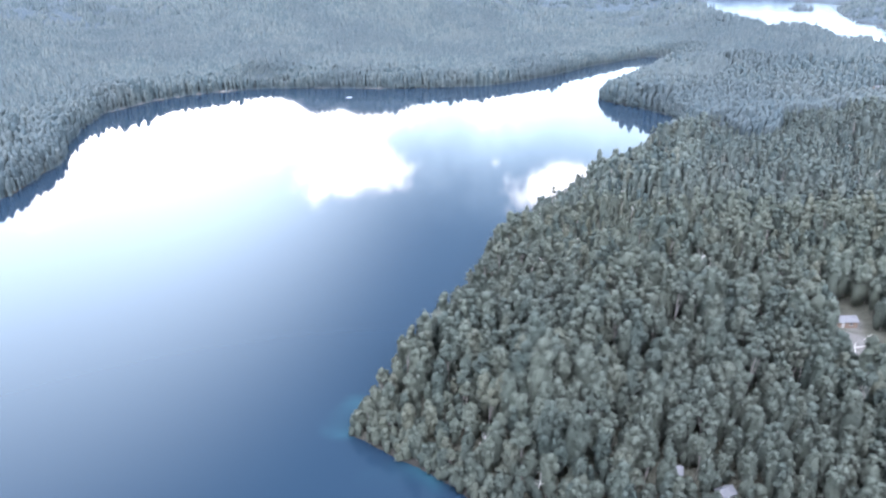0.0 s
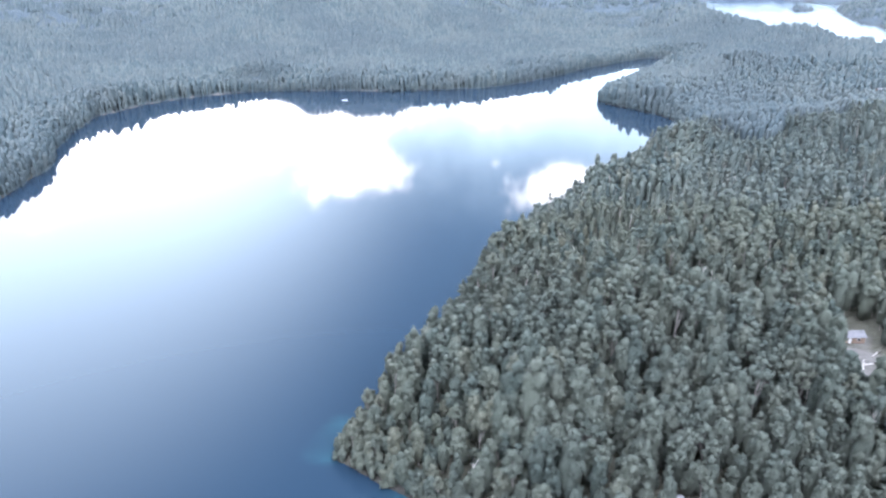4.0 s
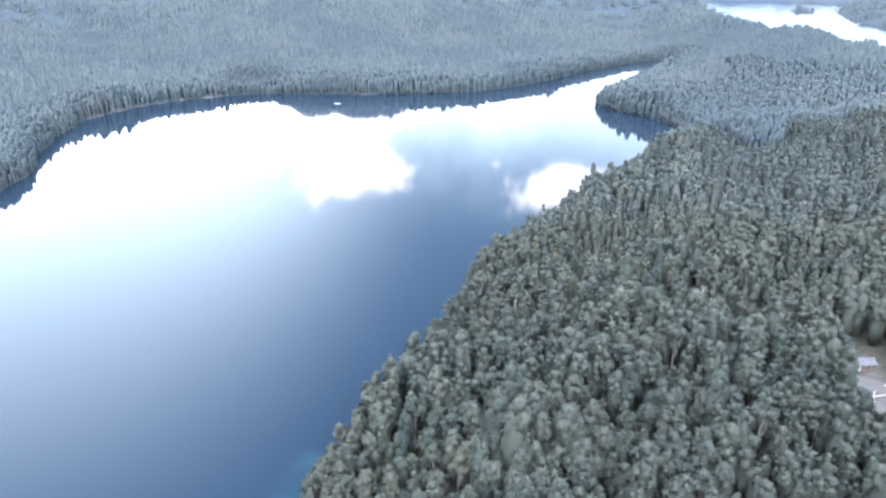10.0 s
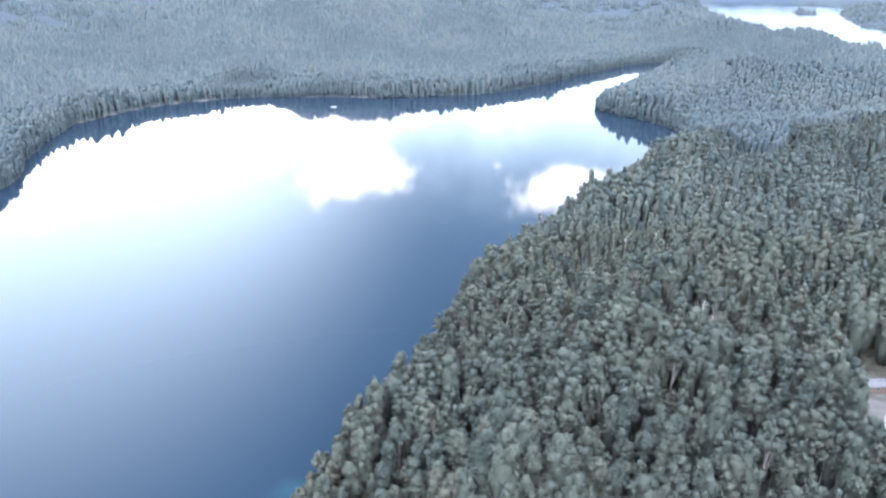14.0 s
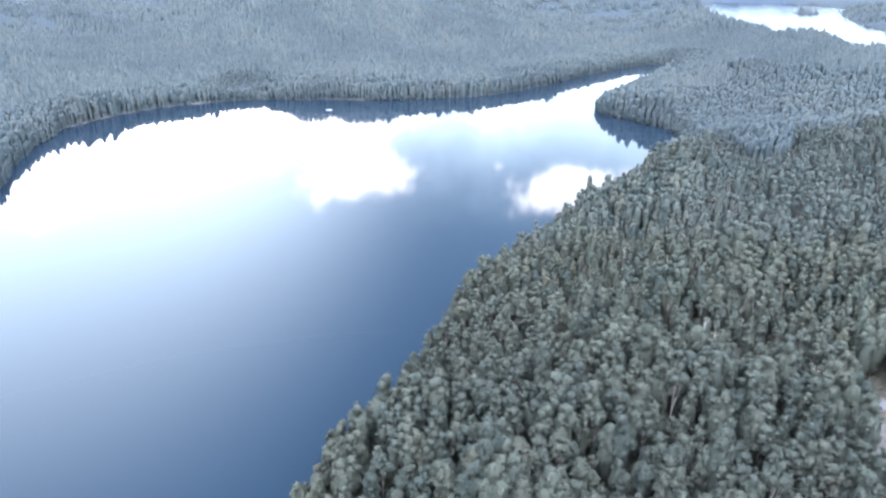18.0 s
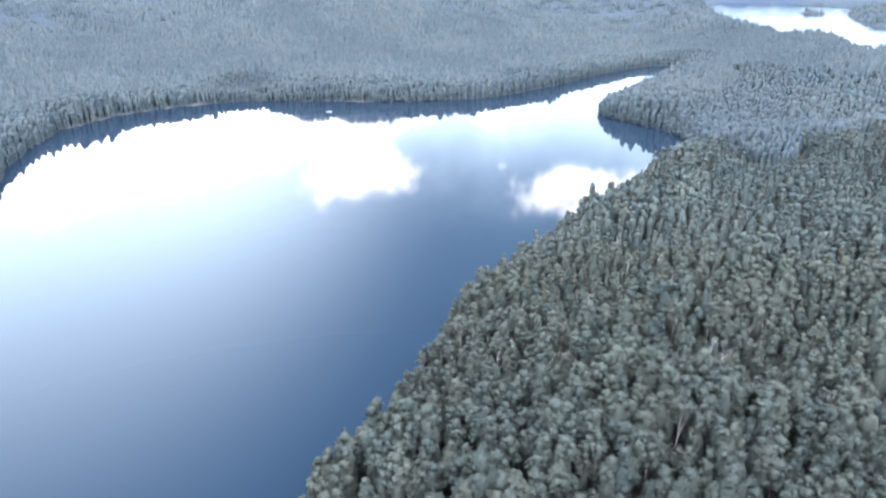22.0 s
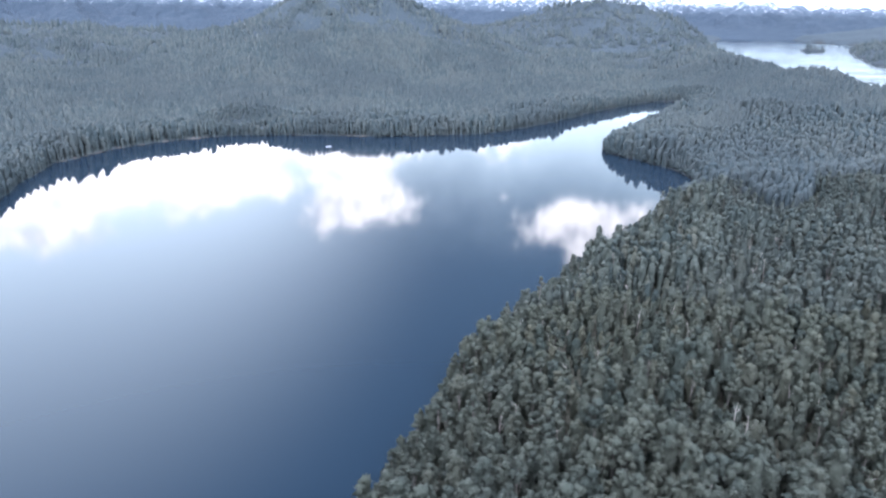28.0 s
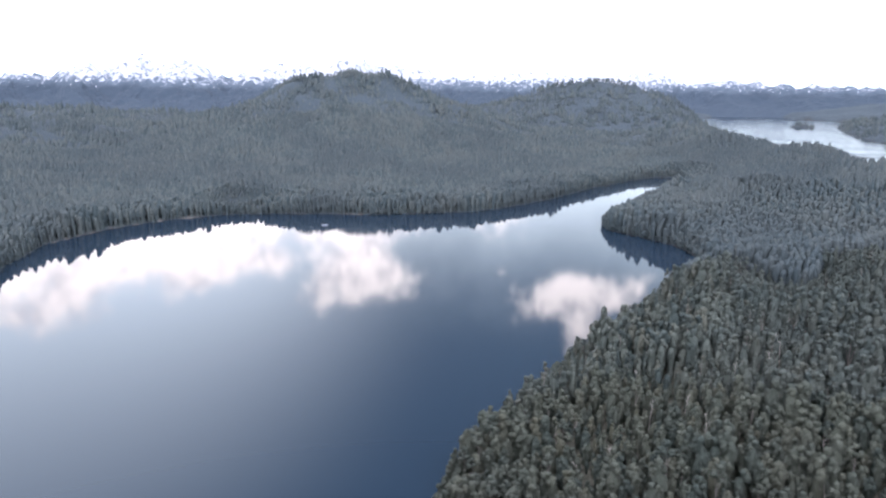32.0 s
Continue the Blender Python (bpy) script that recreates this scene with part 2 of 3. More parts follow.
LAKE_TWO = np.array([(1020, 3120), (1250, 3500), (1420, 3900), (1700, 3950), (1560, 3350), (1620, 3000), (1410, 2700),
                     (1150, 2100), (1060, 1760), (1020, 1300), (900, 1010), (690, 1010), (680, 1350), (700, 1650),
                     (780, 2050), (880, 2500)], float)


def away(x, y, poly):
    """Distance to a closed outline, negative inside it."""
    best, inside = np.full(x.shape, 1e18), np.zeros(x.shape, bool)
    for (ax, ay), (bx, by) in zip(poly, np.roll(poly, -1, 0)):
        dx, dy = bx - ax, by - ay
        t = np.clip(((x - ax) * dx + (y - ay) * dy) / (dx * dx + dy * dy), 0, 1)
        best = np.minimum(best, (x - ax - t * dx) ** 2 + (y - ay - t * dy) ** 2)
        if dy:
            inside ^= ((ay > y) != (by > y)) & (x < ax + (y - ay) / dy * dx)
    return np.where(inside, -1, 1) * np.sqrt(best)


def shore_distance(x, y):
    wob = 1.6 * vnoise(x / 9, y / 9, 5) + 2.5 * vnoise(x / 31, y / 31, 6)
    d = np.minimum(away(x, y, LAKE) + wob, away(x, y, LAKE_TWO) + 4 * wob)
    isle = 36 - np.hypot((x - 1262) * 1.0, (y - 2640) * 0.6)
    return np.maximum(d, isle)


# centre x, y, height, spread across and along
HILLS = [(-180, 1620, 121, 228, 237), (-763, 1247, 48, 84, 381), (-361, 1621, 20, 274, 171), (645, 2611, 131, 278, 330),
         (515, 1120, 27, 70, 200), (568, 1105, 18, 26, 50), (500, 1500, 20, 60, 90), (430, 980, 14, 80, 600), (630, 1480, 24, 200, 135), (600, 1400, 7, 22, 60), (-1178, 2025, 68, 420, 250), (88, 282, 9, 46, 52), (255, 525, 9, 90, 38), (335, 645, -10, 110, 45), (400, 860, 17, 110, 90),
         (315, 2697, 37, 500, 130), (1750, 1900, 40, 350, 500), (2300, 3300, 60, 400, 600), (-900, -200, 120, 350, 500),
         (200, -1000, 120, 700, 300), (950, -200, 90, 350, 400)]
YARDS = [(124, 187, 8), (137, 191, 11), (141, 216, 12), (146, 231, 10), (133, 203, 11), (150, 206, 12), (128, 192, 7), (400, 662, 9)]
GLADES = YARDS + [(60, 151, 4.5), (70.5, 141.5, 4.5)]


def inlet(x, y):
    """0 on the marshy ground round the head of the lake, 1 away from it."""
    return np.clip((np.hypot(x - 385, y - 1215) - 50) / 120, 0, 1)


def strand(x, y):
    """1 where the far shore has a strip of pale beach."""
    return np.clip(0.35 + 1.6 * vnoise(x / 45, y / 45, 37), 0, 1) * ((x < -70) & (y > 640) & (y < 1000))


def scrub(x, y):
    """Falls to a third on the low flat behind the far beach, 1 elsewhere."""
    return 1 - 0.66 * np.exp(-((x + 222) / 42) ** 2 - ((y - 895) / 55) ** 2)


def thicket(x, y, sd):
    return scrub(x, y) * np.clip((np.hypot(x - 10, y) - 640) / 80, 0, 1) * np.clip((sd - 4) / 50, 0, 1)


def height_at(x, y):
    sd = shore_distance(x, y)
    hills = sum(h * np.exp(-((x - cx) / sx) ** 2 / 2 - ((y - cy) / sy) ** 2 / 2) for cx, cy, h, sx, sy in HILLS)
    land = np.maximum(sd, 0)
    side = np.clip(0.5 + ((x + 150) * 0.83 - (y - 400) * 0.557) / 120, 0, 1)
    z = 0.5 + (3 + 8 * side * np.clip(1 - (y - 800) / 200, 0, 1)) * (1 - np.exp(-land / 40)) + hills * (1 - np.exp(-land / 150)) * (0.8 + 0.2 * inlet(x, y))
    z += (1 - np.exp(-land / 60)) * (5.5 * fbm(x, y, 80, 3, 11) + 0.08 * hills * fbm(x, y, 160, 4, 21))
    # gullies down the far slopes
    spur = 0.45 - np.abs(fbm(x, y, 210, 4, 91))
    z += (1 - np.exp(-land / 90)) * spur * (0.24 * hills + 13 * np.clip((x - 180) / 120, 0, 1) * np.clip((y - 600) / 150, 0, 1))
    # a closed thicket under the distant crowns
    z += 9 * thicket(x, y, sd)
    z = np.where(land > 0, np.maximum(z, 0.25 + np.minimum(0.05 * land, 1.5)), np.maximum(-12, 0.2 + sd * 0.5))
    return z, sd


def mesh_of(name, verts, faces, mats, smooth=False, index=None, attrs=None):
    """A mesh from arrays: verts (n, 3), faces (m, 3 or 4)."""
    me = bpy.data.meshes.new(name)
    verts, faces = np.ascontiguousarray(verts, np.float32), np.ascontiguousarray(faces, np.int32)
    n, k = faces.shape
    me.vertices.add(len(verts))
    me.vertices.foreach_set("co", verts.ravel())
    me.loops.add(n * k)
    me.loops.foreach_set("vertex_index", faces.ravel())
    me.polygons.add(n)
    me.polygons.foreach_set("loop_start", np.arange(0, n * k, k, dtype=np.int32))
    me.polygons.foreach_set("use_smooth", np.full(n, smooth))
    if index is not None:
        me.polygons.foreach_set("material_index", np.ascontiguousarray(index, np.int32))
    for m in mats:
        me.materials.append(m)
    for key, values in (attrs or {}).items():
        me.attributes.new(key, "FLOAT", "POINT").data.foreach_set("value", np.ascontiguousarray(values, np.float32))
    me.update(calc_edges=True)
    me.validate()
    return me


# the ground and the water share a fan of rings round the flight's start
angles = np.radians(np.concatenate([np.arange(-40, 40, 0.36), np.arange(40, 320, 4.0)]))
rings = np.concatenate([[0.05, 5.0], 15 * 1.018 ** np.arange(0, 204), 571 * 1.013 ** np.arange(0, 86), 1710 * 1.026 ** np.arange(0, 41)])
A, R = np.meshgrid(angles, rings)
GX, GY = 10 + R * np.sin(A), R * np.cos(A)
GZ, GS = height_at(GX, GY)
na, nr = len(angles), len(rings)
ia, ir = np.meshgrid(np.arange(na), np.arange(nr - 1))
ib = (ia + 1) % na
quads = np.stack([ir * na + ia, (ir + 1) * na + ia, (ir + 1) * na + ib, ir * na + ib], -1).reshape(-1, 4)[:, ::-1]
shore_tone = np.clip(1.6 - np.maximum(GS, 0) / 2.2, 0, 1) * np.clip(0.8 + 0.5 * vnoise(GX / 40, GY / 40, 31), 0, 1)
beach_tone = 0.5 * np.clip(1.2 - GS / 3.0, 0, 1) * strand(GX, GY)
yard_tone = np.max([np.clip(1.3 - np.hypot(GX - yx, GY - yy) / yr, 0, 1) for yx, yy, yr in YARDS], axis=0)
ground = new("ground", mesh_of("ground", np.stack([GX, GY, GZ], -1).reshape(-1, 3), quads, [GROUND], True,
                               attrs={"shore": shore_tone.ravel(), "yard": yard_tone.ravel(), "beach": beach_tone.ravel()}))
tagged(ground, "mossy forest floor with pebble shores and hills", "ground", kind="structure")

wet = (GS.ravel()[quads] < 25).any(1)
reach = 13 + 12 * np.clip(0.4 + 1.3 * vnoise(GX / 21 + 2, GY / 21, 41), 0, 1)
shoal = np.clip(1 + GS / reach, 0, 1) * np.clip(0.85 + 0.6 * vnoise(GX / 17 + 3, GY / 17, 43), 0, 1)
shoal *= np.clip(1.7 - np.minimum(np.hypot(GX + 30, GY - 188) / 9, np.hypot(GX + 13, GY - 154) / 10), 0.04, 0.6)
flat = np.stack([GX, GY, 0 * GX], -1).reshape(-1, 3)
beyond = flat[quads][:, :, 0].mean(1) > 560
for name, sel, mat, label in (("water", wet & ~beyond, WATER, "calm blue lake water mirroring sky and clouds"),
                              ("water_far", wet & beyond, RUFFLED, "bright wind-ruffled far lake")):
    used, remap = np.unique(quads[sel], return_inverse=True)
    ob = new(name, mesh_of(name, flat[used], remap.reshape(-1, 4), [mat], True, attrs={"shallow": shoal.ravel()[used]}))
    tagged(ob, label, "lake", kind="structure")

# the snowy range behind the hills
ma = np.radians(np.arange(-46, 46.01, 0.11))
mr = np.linspace(3500, 4850, 46)
MA, MR = np.meshgrid(ma, mr)
MX, MY = 10 + MR * np.sin(MA), MR * np.cos(MA)
EYE_AZ = np.degrees(np.arctan2(MX - 20.6, MY - 95.5))
CREST = [(-46, 0.4), (-36, 0.9), (-31, 1.0), (-28.7, 0.9), (-27.2, 1.8), (-25.5, 1.35), (-23, 2.2), (-21.4, 1.85), (-19.8, 2.1), (-17, 0.8), (-13.7, 1.85),
         (-11.8, 1.6), (-10.3, 1.75), (-7.5, 2.4), (-6, 1.85), (-4.2, 1.6), (-2, 1.5), (-0.3, 0.75), (3.7, 1.08), (6.6, 1.22), (10.2, 0.9), (13.6, 0.95),
         (16.1, 1.28), (18, 0.32), (21.2, 0.68), (23.2, 0.3), (26.4, 0.24), (30.8, 0.0), (46, -0.2)]
crest = 138 + 4330 * np.tan(np.radians(np.interp(EYE_AZ, [a for a, e in CREST], [e for a, e in CREST])))
ridged = 1 - np.abs(fbm(MX, MY, 330, 5, 51))
start = 3500 + 330 * np.clip((np.degrees(MA) - 13) / 4, 0, 1)
rise = np.clip((MR - start) / 850, 0, 1) ** 1.3 * np.clip((4900 - MR) / 350, 0, 1) ** 0.5
tame = np.clip((20 - np.degrees(MA)) / 4, 0.85, 1)
MZ = rise * (0.90 + tame * (0.40 * ridged - 0.20)) + 0.10 * tame * fbm(MX, MY, 60, 3, 61) * rise
top = np.convolve(np.pad(MZ.max(0), 10, "edge"), np.full(21, 1 / 21), "valid")
MZ = -6 + (crest + 6) * MZ / top
k = len(ma)
ia, ir = np.meshgrid(np.arange(k - 1), np.arange(len(mr) - 1))
mq = np.stack([ir * k + ia, ir * k + ia + 1, (ir + 1) * k + ia + 1, (ir + 1) * k + ia], -1).reshape(-1, 4)
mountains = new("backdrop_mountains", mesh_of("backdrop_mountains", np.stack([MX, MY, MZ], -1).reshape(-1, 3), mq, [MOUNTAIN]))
tagged(mountains, "distant mountain range with patchy snow on its peaks", "mountains", kind="structure")


# ---- trees ----
rng = np.random.default_rng(7)


def tube(points, radii, sides):
    """A tapered tube along points, as triangles, closed at its end by narrowing."""
    vs, fs = [], []
    for i, (p, r) in enumerate(zip(points, radii)):
        for s in range(sides):
            a = 2 * math.pi * s / sides
            vs.append((p[0] + r * math.cos(a), p[1] + r * math.sin(a), p[2]))
        if i:
            o = (i - 1) * sides
            for s in range(sides):
                t = (s + 1) % sides
                fs += [(o + s, o + t, o + sides + t), (o + s, o + sides + t, o + sides + s)]
    return np.array(vs), np.array(fs)


def joined(pieces):
    vs, fs, o = [], [], 0
    for v, f in pieces:
        vs.append(v)
        fs.append(f + o)
        o += len(v)
    return np.concatenate(vs), np.concatenate(fs)


def dome(r, foot, wide, tall, rings, sides, rough):
    """A draped crown: a lumpy upright dome from its foot, closed above and below."""
    us = np.array([0.05, 0.28, 0.52, 0.72, 0.86, 0.95]) if rings > 4 else np.array([0.06, 0.42, 0.74, 0.92]) if rings > 3 else np.array([0.10, 0.60, 0.88])
    ph = r.uniform(0, 6.283, 6)
    vs, fs = [foot + np.array([0, 0, tall * 0.02])], []
    for u in us:
        w = (0.62 + 0.38 * min(1, u / 0.5) ** 0.7) if u < 0.5 else math.sqrt(max(0.02, 1 - ((u - 0.5) / 0.5) ** 2.1))
        turn = r.uniform(0, 0.6)
        for k in range(sides):
            a = 2 * math.pi * k / sides + turn
            lump = 1 + rough * (0.6 * math.sin(2 * a + ph[0] + 5 * u) + 0.6 * math.sin(3 * a + ph[1] - 7 * u) + 0.5 * math.sin(5 * a + ph[2] + 11 * u)) + r.normal(0, rough * 0.6)
            vs.append(foot + np.array([math.cos(a) * w * wide * lump, math.sin(a) * w * wide * lump, tall * (u + r.normal(0, 0.025))]))
    vs.append(foot + np.array([r.normal(0, 0.1) * wide, r.normal(0, 0.1) * wide, tall * r.uniform(0.96, 1.0)]))
    n = len(us)
    for k in range(sides):
        j = (k + 1) % sides
        fs.append((0, 1 + j, 1 + k))
        for i in range(n - 1):
            o = 1 + i * sides
            fs += [(o + k, o + j, o + sides + j), (o + k, o + sides + j, o + sides + k)]
        o = 1 + (n - 1) * sides
        fs.append((o + k, o + j, len(vs) - 1))
    return np.array(vs), np.array(fs)


def lump(r, c, wide, tall, rings, sides, rough):
    """One clump of leaves: a lumpy closed ball about c, by its half width and half height."""
    ph = r.uniform(0, 6.283, 3)
    vs = [c - np.array([0, 0, tall])]
    for i in range(rings):
        p = math.pi * (i + 1.15) / (rings + 1.15)
        a = 2 * np.pi * (np.arange(sides) + 0.5 * (i % 2)) / sides + ph[0]
        g = wide * math.sin(p) ** 0.8 * (1 + rough * (np.sin(2 * a + ph[1] + 3 * p) + np.sin(3 * a + ph[2] - 4 * p)) + r.normal(0, rough * 0.6, sides))
        vs += list(c + np.stack([g * np.cos(a), g * np.sin(a), -math.cos(p) * tall + r.normal(0, 0.06 * tall, sides)], -1))
    vs.append(c + np.array([r.normal(0, 0.1) * wide, r.normal(0, 0.1) * wide, tall]))
    fs, last = [], len(vs) - 1
    for k in range(sides):
        j = (k + 1) % sides
        fs.append((0, 1 + j, 1 + k))
        for i in range(rings - 1):
            o = 1 + i * sides
            fs += [(o + k, o + j, o + sides + j), (o + k, o + sides + j, o + sides + k)]
        o = 1 + (rings - 1) * sides
        fs.append((o + k, o + j, last))
    return np.array(vs), np.array(fs)


def tree_form(r, tall, wide, lumps, rings, around, sprays, limbs, sides=6, umbrella=False, leafage=0.6):
    """One broadleaf tree: (trunk verts, faces), (crown verts, faces). A full column of rounded clumps, or an umbrella of them on a bare trunk."""
    lean = r.normal(0, 0.03, 2) * tall
    bend = r.normal(0, 0.02, 2) * tall

    def axis(t):
        return np.array([lean[0] * t + bend[0] * math.sin(3 * t), lean[1] * t + bend[1] * math.sin(3 * t), tall * t])
    ts = np.linspace(0, 0.9, 5 if sides > 4 else 3)
    base = tall * (0.010 if umbrella else 0.0095)
    wood = [tube([axis(t) for t in ts], [base * (1.15 - t) for t in ts], sides)]
    leaf, balls = [], []
    low = r.uniform(0.66, 0.74) if umbrella else r.uniform(0.42, 0.52)
    if not umbrella:
        foot = r.uniform(0.05, 0.16)
        leaf.append(dome(r, axis(foot), wide * 0.74, tall * (0.88 - foot), min(rings + 2, 6), around + 1, 0.24))
    a0 = r.uniform(0, 6.28)
    for i in range(lumps):
        u = 0.91 if i == 0 else r.uniform(low, 0.86)
        shape = math.sqrt(max(0.05, 1 - ((u - low) / (1.02 - low)) ** 2))
        w = wide * (r.uniform(0.42, 0.55) if i == 0 else r.uniform(0.30, 0.50))
        h = w * (r.uniform(0.6, 1.0) if umbrella else r.uniform(0.95, 1.75))
        a = a0 + 2.4 * i + r.uniform(-0.4, 0.4)
        off = 0.0 if i == 0 else wide * shape * r.uniform(0.5, 0.72)
        c = axis(u) + np.array([math.cos(a) * off, math.sin(a) * off, 0])
        c[2] = min(c[2], tall - h * 0.9) if i else tall - h
        leaf.append(lump(r, c, w, h, rings, around, 0.26))
        balls.append((c, w, h))
    for i in range(sprays):
        c, w, h = balls[r.integers(len(balls))]
        a, el = r.uniform(0, 6.283), math.asin(r.uniform(-0.25, 1))
        d = np.array([math.cos(a) * math.cos(el), math.sin(a) * math.cos(el), math.sin(el)])
        p = c + d * np.array([w, w, h]) * r.uniform(0.9, 1.25)
        s = r.uniform(0.5, 1.0) * leafage
        e = np.array([-math.sin(a), math.cos(a), 0]) + r.normal(0, 0.35, 3)
        e /= np.linalg.norm(e) + 1e-6
        q = np.cross(e, d) * 0.6 + d * r.uniform(-0.1, 1.0) + r.normal(0, 0.4, 3)
        leaf.append((np.array([p - e * s * 0.5, p + q * s * 0.5 - e * s * 0.1, p + e * s * 0.5, p - q * s * 0.7]), np.array([(0, 1, 2), (0, 2, 3)])))
    for i in range(limbs):
        c, w, h = balls[r.integers(len(balls))]
        p0 = axis(r.uniform(0.3, 0.55))
        tip = c + np.array([r.normal(0, 0.3) * w, r.normal(0, 0.3) * w, h * r.uniform(0.2, 1.15)])
        mid = (p0 + tip) / 2 + np.array([0, 0, -0.04 * tall])
        wood.append(tube([p0, mid, tip], [base * 0.5, base * 0.36, base * 0.14], 3 if sides < 6 else 4))
    return joined(wood), joined(leaf)


def dead_form(r, tall):
    pts = [(0, 0, 0), (0.2, 0.1, tall * 0.4), (0.1, 0.4, tall * 0.75), (0.4, 0.3, tall)]
    trunk = tube(np.array(pts), [0.20, 0.15, 0.09, 0.03], 6)
    arms = []
    for i in range(6):
        t = r.uniform(0.45, 0.95)
        p = np.array([0.2, 0.25, tall * t])
        a, l = r.uniform(0, 6.28), tall * r.uniform(0.07, 0.15)
        q = p + np.array([math.cos(a) * l, math.sin(a) * l, l * r.uniform(0.2, 0.9)])
        m = (p + q) / 2 + r.normal(0, 0.25, 3)
        arms.append(tube([p, m, q], [0.08, 0.055, 0.025], 4))
        w = q + np.array([math.cos(a + 0.8) * l, math.sin(a + 0.8) * l, l * 0.7]) * 0.5
        arms.append(tube([m, w], [0.05, 0.015], 4))
    return trunk, arms


def scatter(r, x0, x1, y0, y1, step):
    xs, ys = np.meshgrid(np.arange(x0, x1, step), np.arange(y0, y1, step * 0.87))
    xs = xs + (np.arange(len(xs)) % 2)[:, None] * step / 2
    x, y = xs.ravel() + r.uniform(-0.42, 0.42, xs.size) * step, ys.ravel() + r.uniform(-0.42, 0.42, xs.size) * step
    return x, y


def in_view(x, y, margin=0.0):
    """Ground that the flight can look at: a wedge ahead of its start."""
    a = np.degrees(np.arctan2(x - 10, y + 40))
    return (a > -36 - margin) & (a < 36 + margin)


def verge(x, y):
    """How far the valley's single trees reach before the wood closes."""
    return 850 + 60 * fbm(x, y, 70, 2, 77)


def rim(x, y):
    """Where the full trees of the near shore give way to the simpler ones of the valley."""
    return 620 + 55 * fbm(x, y, 60, 2, 83)


def standing(x, y, low):
    z, sd = height_at(x, y)
    ok = sd > np.where((x < -30) & (y > 380), low - 0.6 + 2.6 * strand(x, y), low)
    ok &= (np.hypot(x + 190, (y - 862) * 1.3) > 13)
    for yx, yy, yr in GLADES:
        ok &= np.hypot(x - yx, y - yy) > yr
    return z, sd, ok


def part(name, me, parent, label=""):
    ob = new(name, me)
    ob.parent = parent
    if label:
        tagged(ob, label)
    return ob


# the zones: the nearest trees are things of their own, the rest is woodland
STEP = 4.15
x, y = scatter(rng, -60, 700, 100, 800, STEP)
z, sd, ok = standing(x, y, 0.2)
d = np.hypot(x - 10, y)
ok &= in_view(x, y) & (d < rim(x, y))
x, y, z, sd, d = x[ok], y[ok], z[ok], sd[ok], d[ok]
thin = rng.random(len(x)) < np.clip(0.95 + 0.14 * fbm(x, y, 40, 2, 71), 0.75, 1)
x, y, z, sd, d = x[thin], y[thin], z[thin], sd[thin], d[thin]
stretch = (x > -40) & (x < 80) & (y > 138) & (y < 205)
pick = np.where(stretch)[0][:300]
mine = np.zeros(len(x), bool)
mine[pick] = True


def sizes(r, x, y, sd):
    grow = 0.92 + 0.44 * fbm(x, y, 36, 2, 81)
    edge = np.clip(0.66 + sd / 22, 0.66, 1)
    return np.clip(grow * edge * np.where(r.random(len(x)) < 0.3, r.uniform(0.55, 0.8, len(x)), r.uniform(0.85, 1.25, len(x))), 0.42, 1.5)


size = sizes(rng, x, y, sd)
forms = []
for i in range(12):
    if i in (3, 8):
        (tv, tf), (cv, cf) = tree_form(rng, rng.uniform(15.5, 17.5), rng.uniform(2.1, 2.7), 12, 3, 6, 300, 8, umbrella=True, leafage=0.85)
    else:
        (tv, tf), (cv, cf) = tree_form(rng, rng.uniform(12.5, 16.5), rng.uniform(2.1, 2.8), 18, 3, 6, 360, 4, leafage=0.85)
    forms.append((mesh_of("trunk", tv, tf, [BARK], True), mesh_of("crown", cv, cf, [FOLIAGE], True)))
LOOKS = ["grey-green broadleaf tree with a rounded clumpy crown", "tall broadleaf tree with a narrow grey-green crown",
         "olive-green broadleaf tree standing in dense lakeside forest"]
for n, i in enumerate(pick):
    me = forms[n % len(forms)]
    tree = new("tree")
    tree.matrix_world = Matrix.LocRotScale((x[i], y[i], z[i] - 0.3), Euler((0, 0, rng.uniform(0, 6.28))), (size[i], size[i], size[i] * rng.uniform(0.92, 1.25)))
    part("trunk", me[0], tree)
    part("crown", me[1], tree)
    tagged(tree, LOOKS[n % 3 if size[i] < 1.0 else 1], "tree", "trees of the near shore forest")


